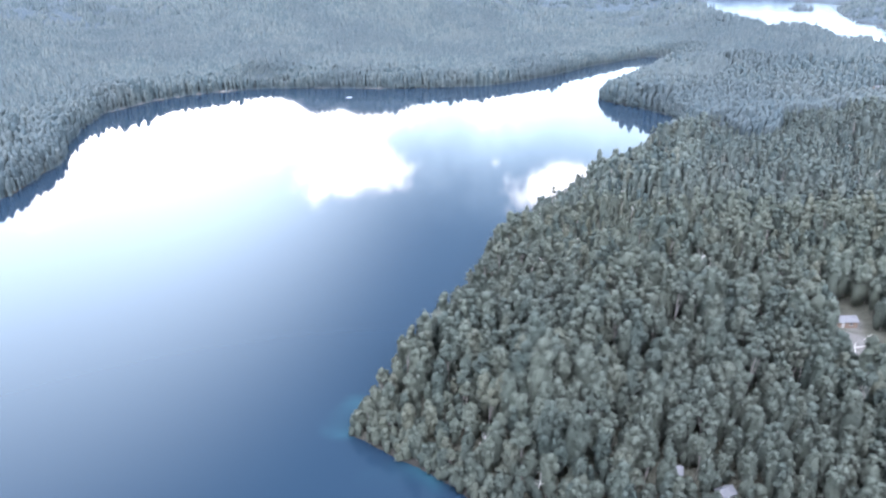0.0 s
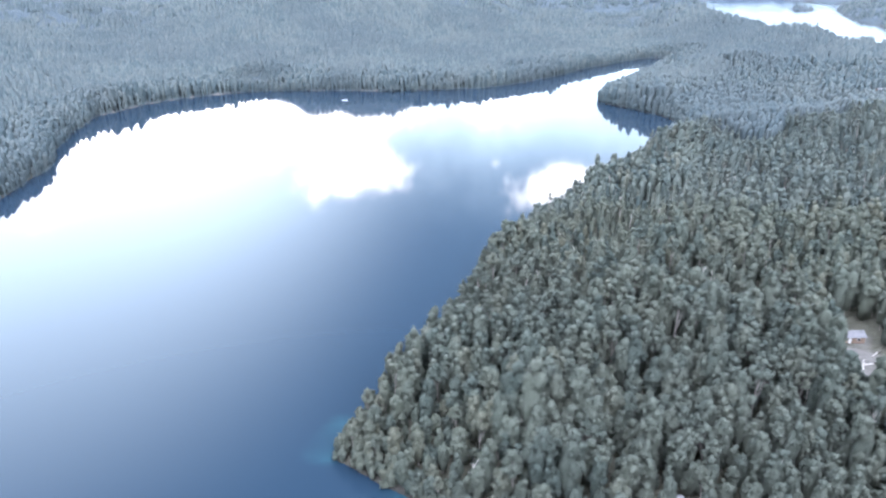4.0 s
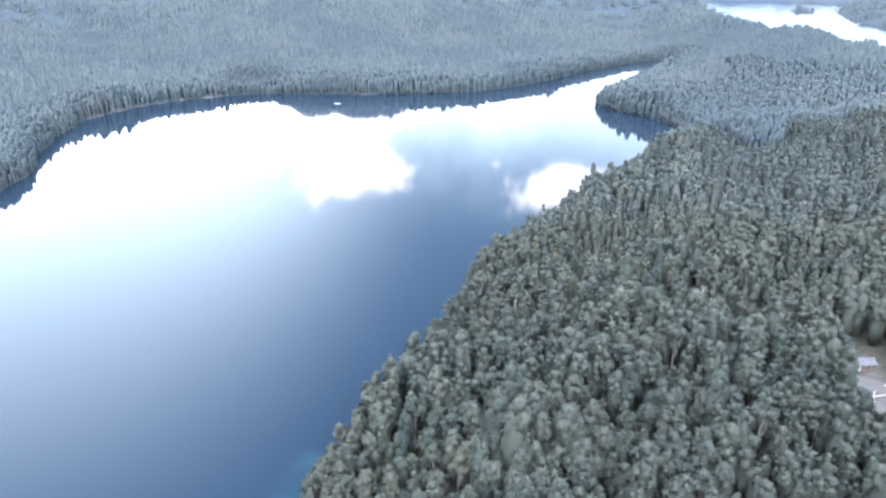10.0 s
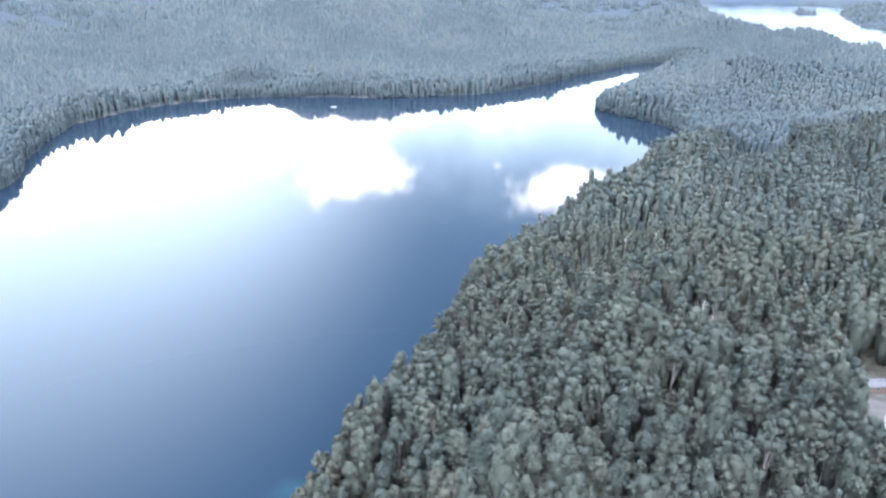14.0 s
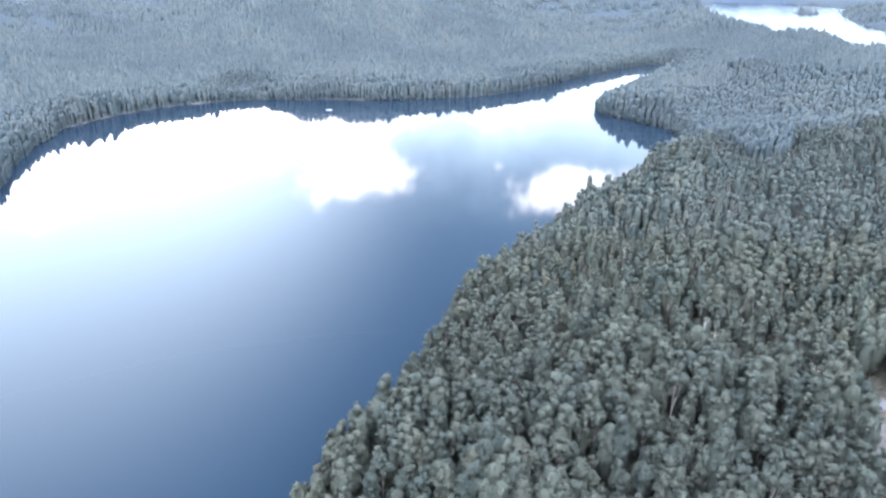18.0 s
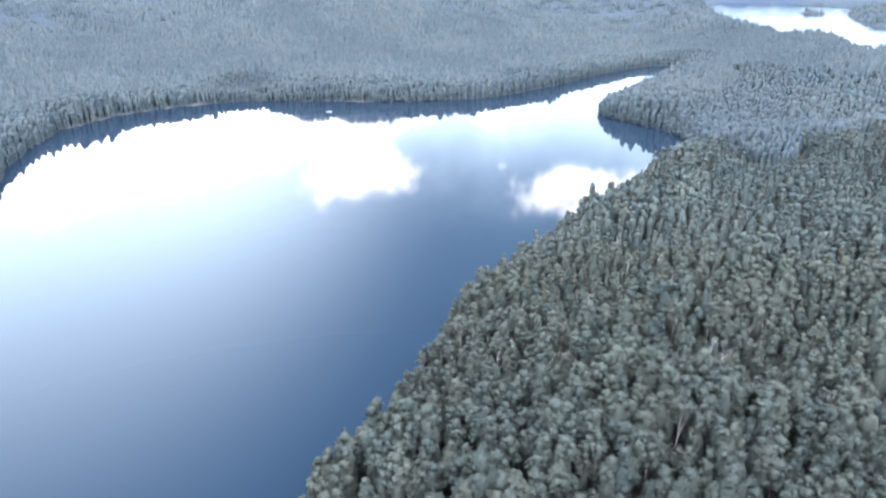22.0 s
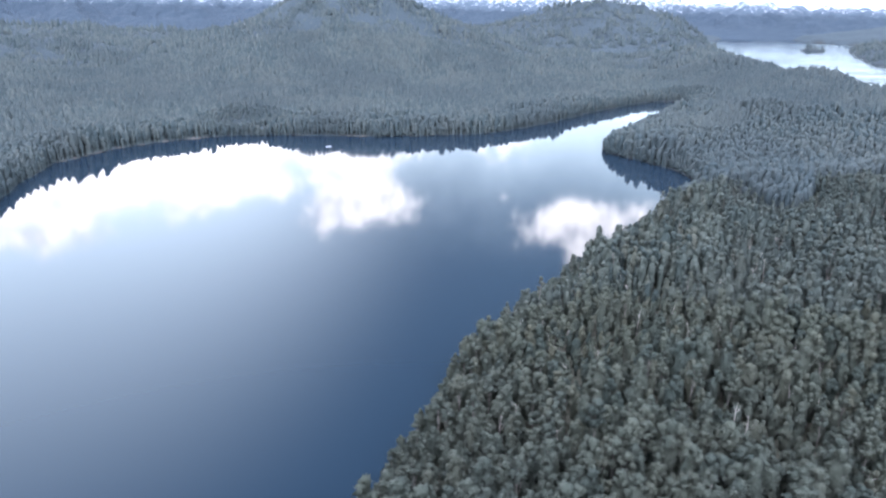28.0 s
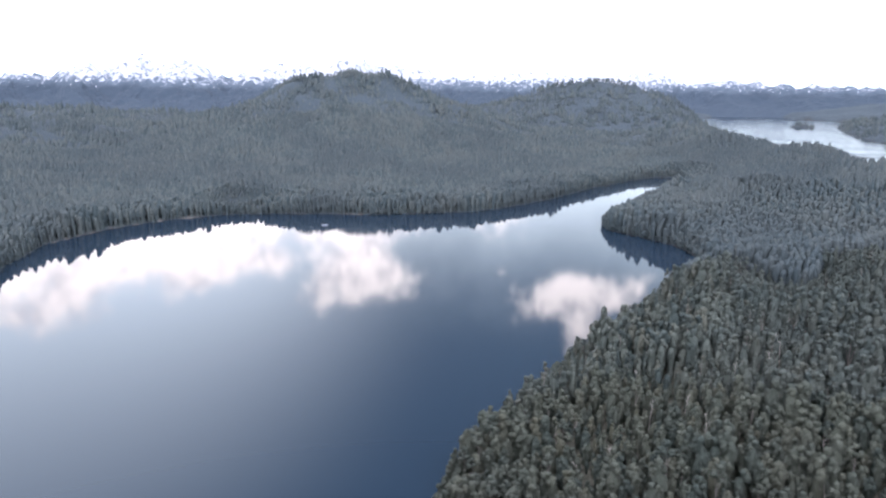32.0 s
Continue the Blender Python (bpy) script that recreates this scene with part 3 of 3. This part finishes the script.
def woodland(name, label, r, forms, x, y, z, size, leaves=FOREST, smooth=True):
    """Many trees as one mesh, each with its own turn, size and tone."""
    V, F, M, T, o = [], [], [], [], 0
    turn, kind, tone = r.uniform(0, 6.283, len(x)), r.integers(0, len(forms), len(x)), r.random(len(x))
    slim = r.uniform(0.92, 1.14, len(x))
    for k, ((tv, tf), (cv, cf)) in enumerate(forms):
        sel = np.where(kind == k)[0]
        if not len(sel):
            continue
        v = np.concatenate([tv, cv]) if len(tv) else cv
        f = np.concatenate([tf, cf + len(tv)]) if len(tv) else cf
        m = np.concatenate([np.ones(len(tf)), np.zeros(len(cf))])
        c, s = np.cos(turn[sel])[:, None], np.sin(turn[sel])[:, None]
        g = size[sel][:, None]
        W = np.stack([(v[:, 0] * c - v[:, 1] * s) * g + x[sel][:, None], (v[:, 0] * s + v[:, 1] * c) * g + y[sel][:, None],
                      v[:, 2] * g * slim[sel][:, None] + z[sel][:, None] - 0.3], -1)
        V.append(W.reshape(-1, 3))
        F.append((f[None] + (np.arange(len(sel)) * len(v))[:, None, None] + o).reshape(-1, 3))
        M.append(np.tile(m, len(sel)))
        T.append(np.repeat(tone[sel], len(v)))
        o += len(sel) * len(v)
    ob = new(name, mesh_of(name, np.concatenate(V), np.concatenate(F), [leaves, BARK], smooth, np.concatenate(M), {"tone": np.concatenate(T)}))
    return tagged(ob, label, "forest", kind="stuff")


def stand(kinds, many, lumps, rings, around, sprays, limbs, sides, leafage):
    """Forms for a wood: mostly full columns, some umbrellas on bare trunks."""
    return [tree_form(rng, rng.uniform(12.5, 16.5), rng.uniform(2.1, 2.8), lumps, rings, around, sprays, limbs, sides, leafage=leafage) for i in range(many)] + \
           [tree_form(rng, rng.uniform(15.5, 17.5), rng.uniform(2.1, 2.7), lumps, rings, around, sprays, limbs + 3, sides, True, leafage) for i in range(kinds - many)]


close = stand(18, 16, 12, 2, 5, 110, 2, 4, 0.8)
mid = stand(18, 16, 8, 2, 5, 36, 1, 3, 0.9)
slight = stand(18, 16, 4, 2, 4, 6, 0, 3, 1.1)
rest = ~mine & (d + 35 * fbm(x, y, 50, 2, 79) < 235)
woodland("forest_edge", "dense grey-green broadleaf forest near the point", rng, close, x[rest], y[rest], z[rest], size[rest])
d = d + 35 * fbm(x, y, 50, 2, 79)
rest = ~mine & (d >= 235) & (d < 360)
woodland("forest_near", "dense grey-green broadleaf forest on the near shore", rng, mid, x[rest], y[rest], z[rest], size[rest])
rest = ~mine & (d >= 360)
woodland("forest_beyond", "dense grey-green broadleaf forest beyond the point", rng, slight, x[rest], y[rest], z[rest], size[rest], HALF_HAZED)

# undergrowth along the water
x, y = scatter(rng, -60, 360, 100, 860, 2.1)
z, sd, ok = standing(x, y, -0.7)
ok &= in_view(x, y) & (sd < 5.5) & ((y < 340) | (rng.random(len(x)) < 0.55))
x, y, z = x[ok], y[ok], np.maximum(z[ok], 0.1)


def shrub(r):
    return tree_form(r, r.uniform(3.4, 6.0), r.uniform(1.5, 2.1), 3, 2, 4, 26, 0, 3, leafage=0.8)


woodland("undergrowth", "low green shrubs along the waterline", rng, [shrub(rng) for i in range(8)], x[y < 430], y[y < 430], z[y < 430], rng.uniform(0.7, 1.3, int((y < 430).sum())))
woodland("undergrowth_bay", "low dark shrubs round the bay", rng, [shrub(rng) for i in range(8)], x[y >= 430], y[y >= 430], z[y >= 430], rng.uniform(0.8, 1.5, int((y >= 430).sum())), HAZED)

# saplings under the nearest trees
x, y = scatter(rng, -40, 130, 130, 270, 6.2)
z, sd, ok = standing(x, y, 8.0)
x, y, z = x[ok], y[ok], z[ok]
woodland("saplings", "young green saplings under the trees", rng, [shrub(rng) for i in range(8)], x, y, z, rng.uniform(0.9, 1.7, len(x)))

none = (np.zeros((0, 3)), np.zeros((0, 3), int))
# the middle distance: both shores
x, y = scatter(rng, -1000, 1100, 380, 1450, 3.8)
z, sd, ok = standing(x, y, -1.0)
d = np.hypot(x - 10, y)
ok &= in_view(x, y) & (d < 1400) & ((d >= rim(x, y)) | (x < -60))
x, y, z, sd, d = x[ok], y[ok], np.maximum(z[ok], 0.3), sd[ok], d[ok]


def spire(r):
    """A distant crown: a lumpy column with a rounded head, from the ground up."""
    n, w, h, vs = 5, r.uniform(1.9, 2.7), r.uniform(11.5, 14.0), []
    for u, k in ((0.03, 0.8), (r.uniform(0.50, 0.62), 1.0), (r.uniform(0.80, 0.90), 0.68)):
        for i in range(n):
            a = 2 * math.pi * (i + 2 * u) / n
            g = w * k * r.uniform(0.8, 1.2)
            vs.append((g * math.cos(a), g * math.sin(a), h * (u + r.normal(0, 0.03))))
    vs.append((r.normal(0, 0.3), r.normal(0, 0.3), h))
    fs = [(10 + i, 10 + (i + 1) % n, 15) for i in range(n)]
    for o in (0, 5):
        for i in range(n):
            j = (i + 1) % n
            fs += [(o + i, o + j, o + 5 + j), (o + i, o + 5 + j, o + 5 + i)]
    return none, (np.array(vs), np.array(fs))


def cap(r):
    """The rounded head of a crown in closed forest, where only its top comes out of the thicket."""
    h = r.uniform(12, 14.5)
    v = np.array([(1, 0, .40), (0, 1, .46), (-1, 0, .38), (0, -1, .48), (0.42, 0.12, 0.94), (-0.38, -0.1, 1.0)]) * (2.7, 2.7, h) * (1 + r.normal(0, 0.08, (6, 1)))
    return none, (v, np.array([(0, 1, 4), (1, 5, 4), (1, 2, 5), (2, 3, 5), (3, 4, 5), (3, 0, 4)]))


size = scrub(x, y) * (0.74 + 0.34 * inlet(x, y)) * np.where(thicket(x, y, sd) > 0.9, 0.9, 1.0) * np.maximum(sizes(rng, x, y, sd), np.clip(0.45 + sd / 12, 0.45, 1.05)) * rng.uniform(0.9, 1.14, len(x))
z -= 6.4 * thicket(x, y, sd)
closed = (thicket(x, y, sd) > 0.82) & ((d >= verge(x, y)) | (x < 60))
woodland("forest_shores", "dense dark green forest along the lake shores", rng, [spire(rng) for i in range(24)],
         x[~closed], y[~closed], z[~closed], size[~closed], HAZED)
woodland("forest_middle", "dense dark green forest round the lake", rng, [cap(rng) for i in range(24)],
         x[closed], y[closed], z[closed], size[closed], HAZED)

# the far hills
x, y = scatter(rng, -2200, 2200, 1000, 3300, 6.6)
z, sd, ok = standing(x, y, 1.5)
d = np.hypot(x - 10, y)
ok &= in_view(x, y) & (d >= 1400) & (d < 3200) & ((d < 2000) | (rng.random(len(x)) < 0.22))
x, y, z, sd = x[ok], y[ok], z[ok], sd[ok]


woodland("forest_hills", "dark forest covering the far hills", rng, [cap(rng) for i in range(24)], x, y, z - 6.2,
         sizes(rng, x, y, sd) * np.where(np.hypot(x, y) > 2100, 1.3, 1.0), HAZED)

# the woods beside and behind the flight
x, y = scatter(rng, -900, 900, -900, 900, 12)
z, sd, ok = standing(x, y, 1.0)
ok &= ~in_view(x, y) & (np.hypot(x, y) < 850)
x, y, z, sd = x[ok], y[ok], z[ok], sd[ok]
woodland("forest_behind", "dense grey-green forest beside the lake", rng, [cap(rng) for i in range(8)], x, y, z, sizes(rng, x, y, sd) * 0.95)


# ---- dead trees ----
snags = []
for i in range(6):
    trunk_form, arm_forms = dead_form(rng, rng.uniform(13.0, 15.5))
    snags.append((mesh_of("trunk", *trunk_form, [DEADWOOD], True), [mesh_of("branch", v, f, [DEADWOOD], True) for v, f in arm_forms]))
SNAG_SPOTS = [(24, 195), (25, 172), (34, 207), (87, 198), (74, 175), (93, 187), (11, 157), (60, 240), (35, 262), (100, 255),
              (118, 290), (70, 300), (92, 330), (140, 330), (50, 225), (112, 222), (165, 300), (150, 370), (45, 290), (128, 262)]
more_x, more_y = scatter(rng, 0, 320, 150, 520, 31)
keep = (standing(more_x, more_y, 7.0)[2]) & in_view(more_x, more_y)
SNAG_SPOTS += [(float(a), float(b)) for a, b in zip(more_x[keep], more_y[keep])]
SNAG_SPOTS = [(a, b) for a, b in SNAG_SPOTS if all(math.hypot(a - yx, b - yy) > yr + 9 for yx, yy, yr in YARDS)]
for i, (px, py) in enumerate(SNAG_SPOTS):
    z0 = float(height_at(np.array([float(px)]), np.array([float(py)]))[0][0])
    snag = new("dead_tree")
    tall = rng.uniform(0.8, 1.02)
    snag.matrix_world = pose(px, py, z0 - 0.3, rng.uniform(-8, 8), rng.uniform(-8, 8), rng.uniform(0, 360)) @ Matrix.Diagonal((0.8, 0.8, tall, 1))
    tm, arms = snags[i % 6]
    part("trunk", tm, snag)
    for am in arms:
        part("branch", am, snag)
    tagged(snag, "bleached leafless dead tree with bare pale branches", "dead tree", "dead trees in the forest")


# ---- cabins in the clearing ----
def plain_material(name, dark, pale, scale, rough, metal=0.0):
    m, add, bsdf, link = material(name)
    pos = position(add)
    n = noise_node(add, pos, scale, 5.0, 0.65)
    link(mix_rgb(add, ramp(add, n, 0.3, 0.7), dark, pale), bsdf.inputs["Base Color"])
    link(bump(add, noise_node(add, pos, scale * 4, 3.0), 0.3, 0.05), bsdf.inputs["Normal"])
    bsdf.inputs["Roughness"].default_value, bsdf.inputs["Metallic"].default_value = rough, metal
    return m


SHEET = plain_material("roof_sheet", (0.085, 0.085, 0.09, 1), (0.13, 0.13, 0.135, 1), 0.7, 0.5)
BOARD = plain_material("wall_board", (0.16, 0.11, 0.08, 1), (0.26, 0.19, 0.14, 1), 2.0, 0.8)
TRIM = plain_material("white_trim", (0.55, 0.54, 0.52, 1), (0.72, 0.71, 0.69, 1), 2.0, 0.6)
PANE, add, bsdf, link = material("window_glass")
bsdf.inputs["Base Color"].default_value = (0.03, 0.04, 0.05, 1)
bsdf.inputs["Roughness"].default_value = 0.08
HULL = plain_material("boat_paint", (0.62, 0.63, 0.65, 1), (0.78, 0.78, 0.78, 1), 1.5, 0.4)
TIMBER = plain_material("boat_timber", (0.22, 0.16, 0.10, 1), (0.34, 0.26, 0.18, 1), 3.0, 0.7)


def boxes(name, mat, *blocks):
    """One mesh of bevelled blocks, each (x0, y0, z0, x1, y1, z1)."""
    bm = bmesh.new()
    for x0, y0, z0, x1, y1, z1 in blocks:
        made = bmesh.ops.create_cube(bm, size=1)["verts"]
        bmesh.ops.scale(bm, vec=(x1 - x0, y1 - y0, z1 - z0), verts=made)
        bmesh.ops.translate(bm, vec=((x0 + x1) / 2, (y0 + y1) / 2, (z0 + z1) / 2), verts=made)
    bmesh.ops.bevel(bm, geom=bm.edges[:], offset=0.015, segments=1, affect="EDGES")
    me = bpy.data.meshes.new(name)
    bm.to_mesh(me)
    bm.free()
    me.materials.append(mat)
    return me


def prism(name, mat, outline, y0, y1):
    """An outline in x and z, drawn out along y."""
    bm = bmesh.new()
    a = [bm.verts.new((px, y0, pz)) for px, pz in outline]
    b = [bm.verts.new((px, y1, pz)) for px, pz in outline]
    bm.faces.new(a)
    bm.faces.new(b[::-1])
    for i in range(len(a)):
        j = (i + 1) % len(a)
        bm.faces.new((a[j], a[i], b[i], b[j]))
    bmesh.ops.recalc_face_normals(bm, faces=bm.faces[:])
    me = bpy.data.meshes.new(name)
    bm.to_mesh(me)
    bm.free()
    me.materials.append(mat)
    return me


def cabin(name, label, px, py, turn, wide, deep, eave, rise):
    """A small gabled house; the ridge runs along its length."""
    z0 = float(height_at(np.array([float(px)]), np.array([float(py)]))[0][0])
    house = new(name)
    house.matrix_world = pose(px, py, z0 - 0.1, 0, 0, turn)
    hw, hd, t = wide / 2, deep / 2, 0.16
    part("wall", boxes("wall", BOARD, (-hw, -hd, 0, -0.5, -hd + t, eave), (0.5, -hd, 0, hw, -hd + t, eave), (-0.5, -hd, 2.05, 0.5, -hd + t, eave)), house)
    part("wall", boxes("wall", BOARD, (-hw, hd - t, 0, hw, hd, eave)), house)
    for sx in (-1, 1):
        gable = [(-hd + t, 0), (hd - t, 0), (hd - t, eave), (0, eave + rise), (-hd + t, eave)]
        end = part("wall", prism("wall", BOARD, gable, 0, t), house)
        end.matrix_basis = pose(sx * hw - (t if sx > 0 else 0), 0, 0, 0, 0, -90) @ Matrix.Diagonal((-1, 1, 1, 1))
    slope = rise / hd
    for sy in (-1, 1):
        side = [(0, eave + rise + 0.12), (0, eave + rise), (sy * (hd + 0.45), eave - 0.45 * slope), (sy * (hd + 0.45), eave - 0.45 * slope + 0.12)]
        plane = part("roof", prism("roof", SHEET, side, -hw - 0.4, hw + 0.4), house)
        plane.matrix_basis = pose(0, 0, 0, 0, 0, -90) @ Matrix.Diagonal((-1, 1, 1, 1))
        for k in range(int(wide / 0.9)):
            rx = -hw + 0.4 + k * 0.9
            seam = [(0.02, eave + rise + 0.17), (0.02, eave + rise + 0.11), (sy * (hd + 0.43), eave - 0.43 * slope + 0.11), (sy * (hd + 0.43), eave - 0.43 * slope + 0.17)]
            part("roof_seam", prism("roof_seam", SHEET, seam, rx, rx + 0.05), plane)
    part("ridge_cap", boxes("ridge_cap", SHEET, (-hw - 0.42, -0.14, eave + rise + 0.08, hw + 0.42, 0.14, eave + rise + 0.20)), house)
    door = part("door", boxes("door", TRIM, (-0.48, -hd + 0.03, 0, 0.48, -hd + 0.10, 2.03)), house)
    part("door_handle", boxes("door_handle", SHEET, (0.34, -hd - 0.03, 0.98, 0.42, -hd + 0.03, 1.06)), door)
    for wx in (-hw / 2 - 0.3, hw / 2 + 0.3):
        win = part("window", boxes("window", TRIM, (wx - 0.55, -hd - 0.05, 0.95, wx + 0.55, -hd, 1.02), (wx - 0.55, -hd - 0.05, 1.85, wx + 0.55, -hd, 1.92),
                                   (wx - 0.55, -hd - 0.05, 1.02, wx - 0.48, -hd, 1.85), (wx + 0.48, -hd - 0.05, 1.02, wx + 0.55, -hd, 1.85)), house)
        part("pane", boxes("pane", PANE, (wx - 0.48, -hd - 0.03, 1.02, wx + 0.48, -hd - 0.01, 1.85)), win)
    return tagged(house, label, "cabin", "cabins in the woods")


cabin("cabin", "long wooden cabin with a pale sheet-metal gable roof", 142.5, 228.0, 3, 10.5, 4.4, 2.5, 1.2)
cabin("cabin", "small wooden cabin half hidden under trees", 60.0, 152.0, -12, 4.6, 3.4, 2.3, 1.1)
cabin("cabin", "small shed with a pale roof among trees", 70.5, 143.0, 25, 3.8, 3.0, 2.2, 0.9)
cabin("cabin", "small pale-roofed cabin in a far forest clearing", 402.0, 666.0, 8, 7.5, 5.0, 2.5, 1.4)
cabin("cabin", "low cabin beside the gravel clearing", 151.5, 203.0, -20, 6.5, 4.6, 2.4, 1.2)


# ---- a small boat near the far shore ----
def rowing_boat(px, py, turn):
    boat = new("boat")
    boat.matrix_world = pose(px, py, 0, 0, 0, turn)
    n, long = 9, 6.0
    bm = bmesh.new()
    outer, inner = [], []
    for i in range(n):
        u = i / (n - 1)
        w = 0.95 * (1 - (2 * u - 0.85) ** 4 * 0.9) * (1 if u < 0.98 else 0.1)
        w = max(w, 0.05)
        xx = (u - 0.5) * long
        rim = 0.55 + 0.25 * u ** 2
        for row, k, low in ((outer, 1.0, -0.15), (inner, 0.9, 0.05)):
            row.append([bm.verts.new(c) for c in ((xx * k, -w * k, rim), (xx * k, -w * 0.6 * k, low), (xx * k, w * 0.6 * k, low), (xx * k, w * k, rim))])
    for row in (outer, inner):
        for p, q in zip(row, row[1:]):
            for j in range(3):
                bm.faces.new((p[j], q[j], q[j + 1], p[j + 1]))
        bm.faces.new(row[0])
        bm.faces.new(row[-1][::-1])
    for j in (0, 3):
        for i in range(n - 1):
            bm.faces.new((outer[i][j], outer[i + 1][j], inner[i + 1][j], inner[i][j]))
    bmesh.ops.recalc_face_normals(bm, faces=bm.faces[:])
    me = bpy.data.meshes.new("hull")
    bm.to_mesh(me)
    bm.free()
    me.materials.append(HULL)
    part("hull", me, boat)
    for bx in (-1.4, 0.0, 1.3):
        part("bench", boxes("bench", TIMBER, (bx - 0.15, -0.78, 0.36, bx + 0.15, 0.78, 0.40)), boat)
    return tagged(boat, "small white open boat lying on calm water", "boat")


rowing_boat(-102.7, 784.8, 8)


# ---- felled timber in the clearing ----
def felled_log(px, py, turn, long, thick):
    z0 = float(height_at(np.array([float(px)]), np.array([float(py)]))[0][0])
    log = new("felled_log")
    log.matrix_world = pose(px, py, z0 + thick * 0.8, 0, 86, turn)
    n = 7
    line = [(0.06 * math.sin(2.1 * i), 0.05 * math.cos(1.7 * i), long * (i / (n - 1) - 0.5)) for i in range(n)]
    part("trunk", mesh_of("trunk", *tube(np.array(line), [thick * (1 - 0.09 * i) for i in range(n)], 8), [DEADWOOD], True), log)
    for i in range(3):
        b = np.array([0, 0, long * (0.1 + 0.15 * i)])
        e = b + np.array([-0.7, 0.5 - 0.6 * i, 0.5])
        part("branch", mesh_of("branch", *tube(np.array([b, (b + e) / 2 + 0.05, e]), [thick * 0.4, thick * 0.3, thick * 0.12], 5), [DEADWOOD], True), log)
    return tagged(log, "bleached felled log lying on gravel", "log", "felled logs in the clearing")


for px, py, turn, long, thick in ((136.5, 207, 62, 9, 0.24), (142, 200, -12, 8, 0.22), (147, 218, 35, 6.5, 0.2), (131, 193, 20, 6, 0.2), (139.5, 209.5, 5, 4, 0.3)):
    felled_log(px, py, turn, long, thick)
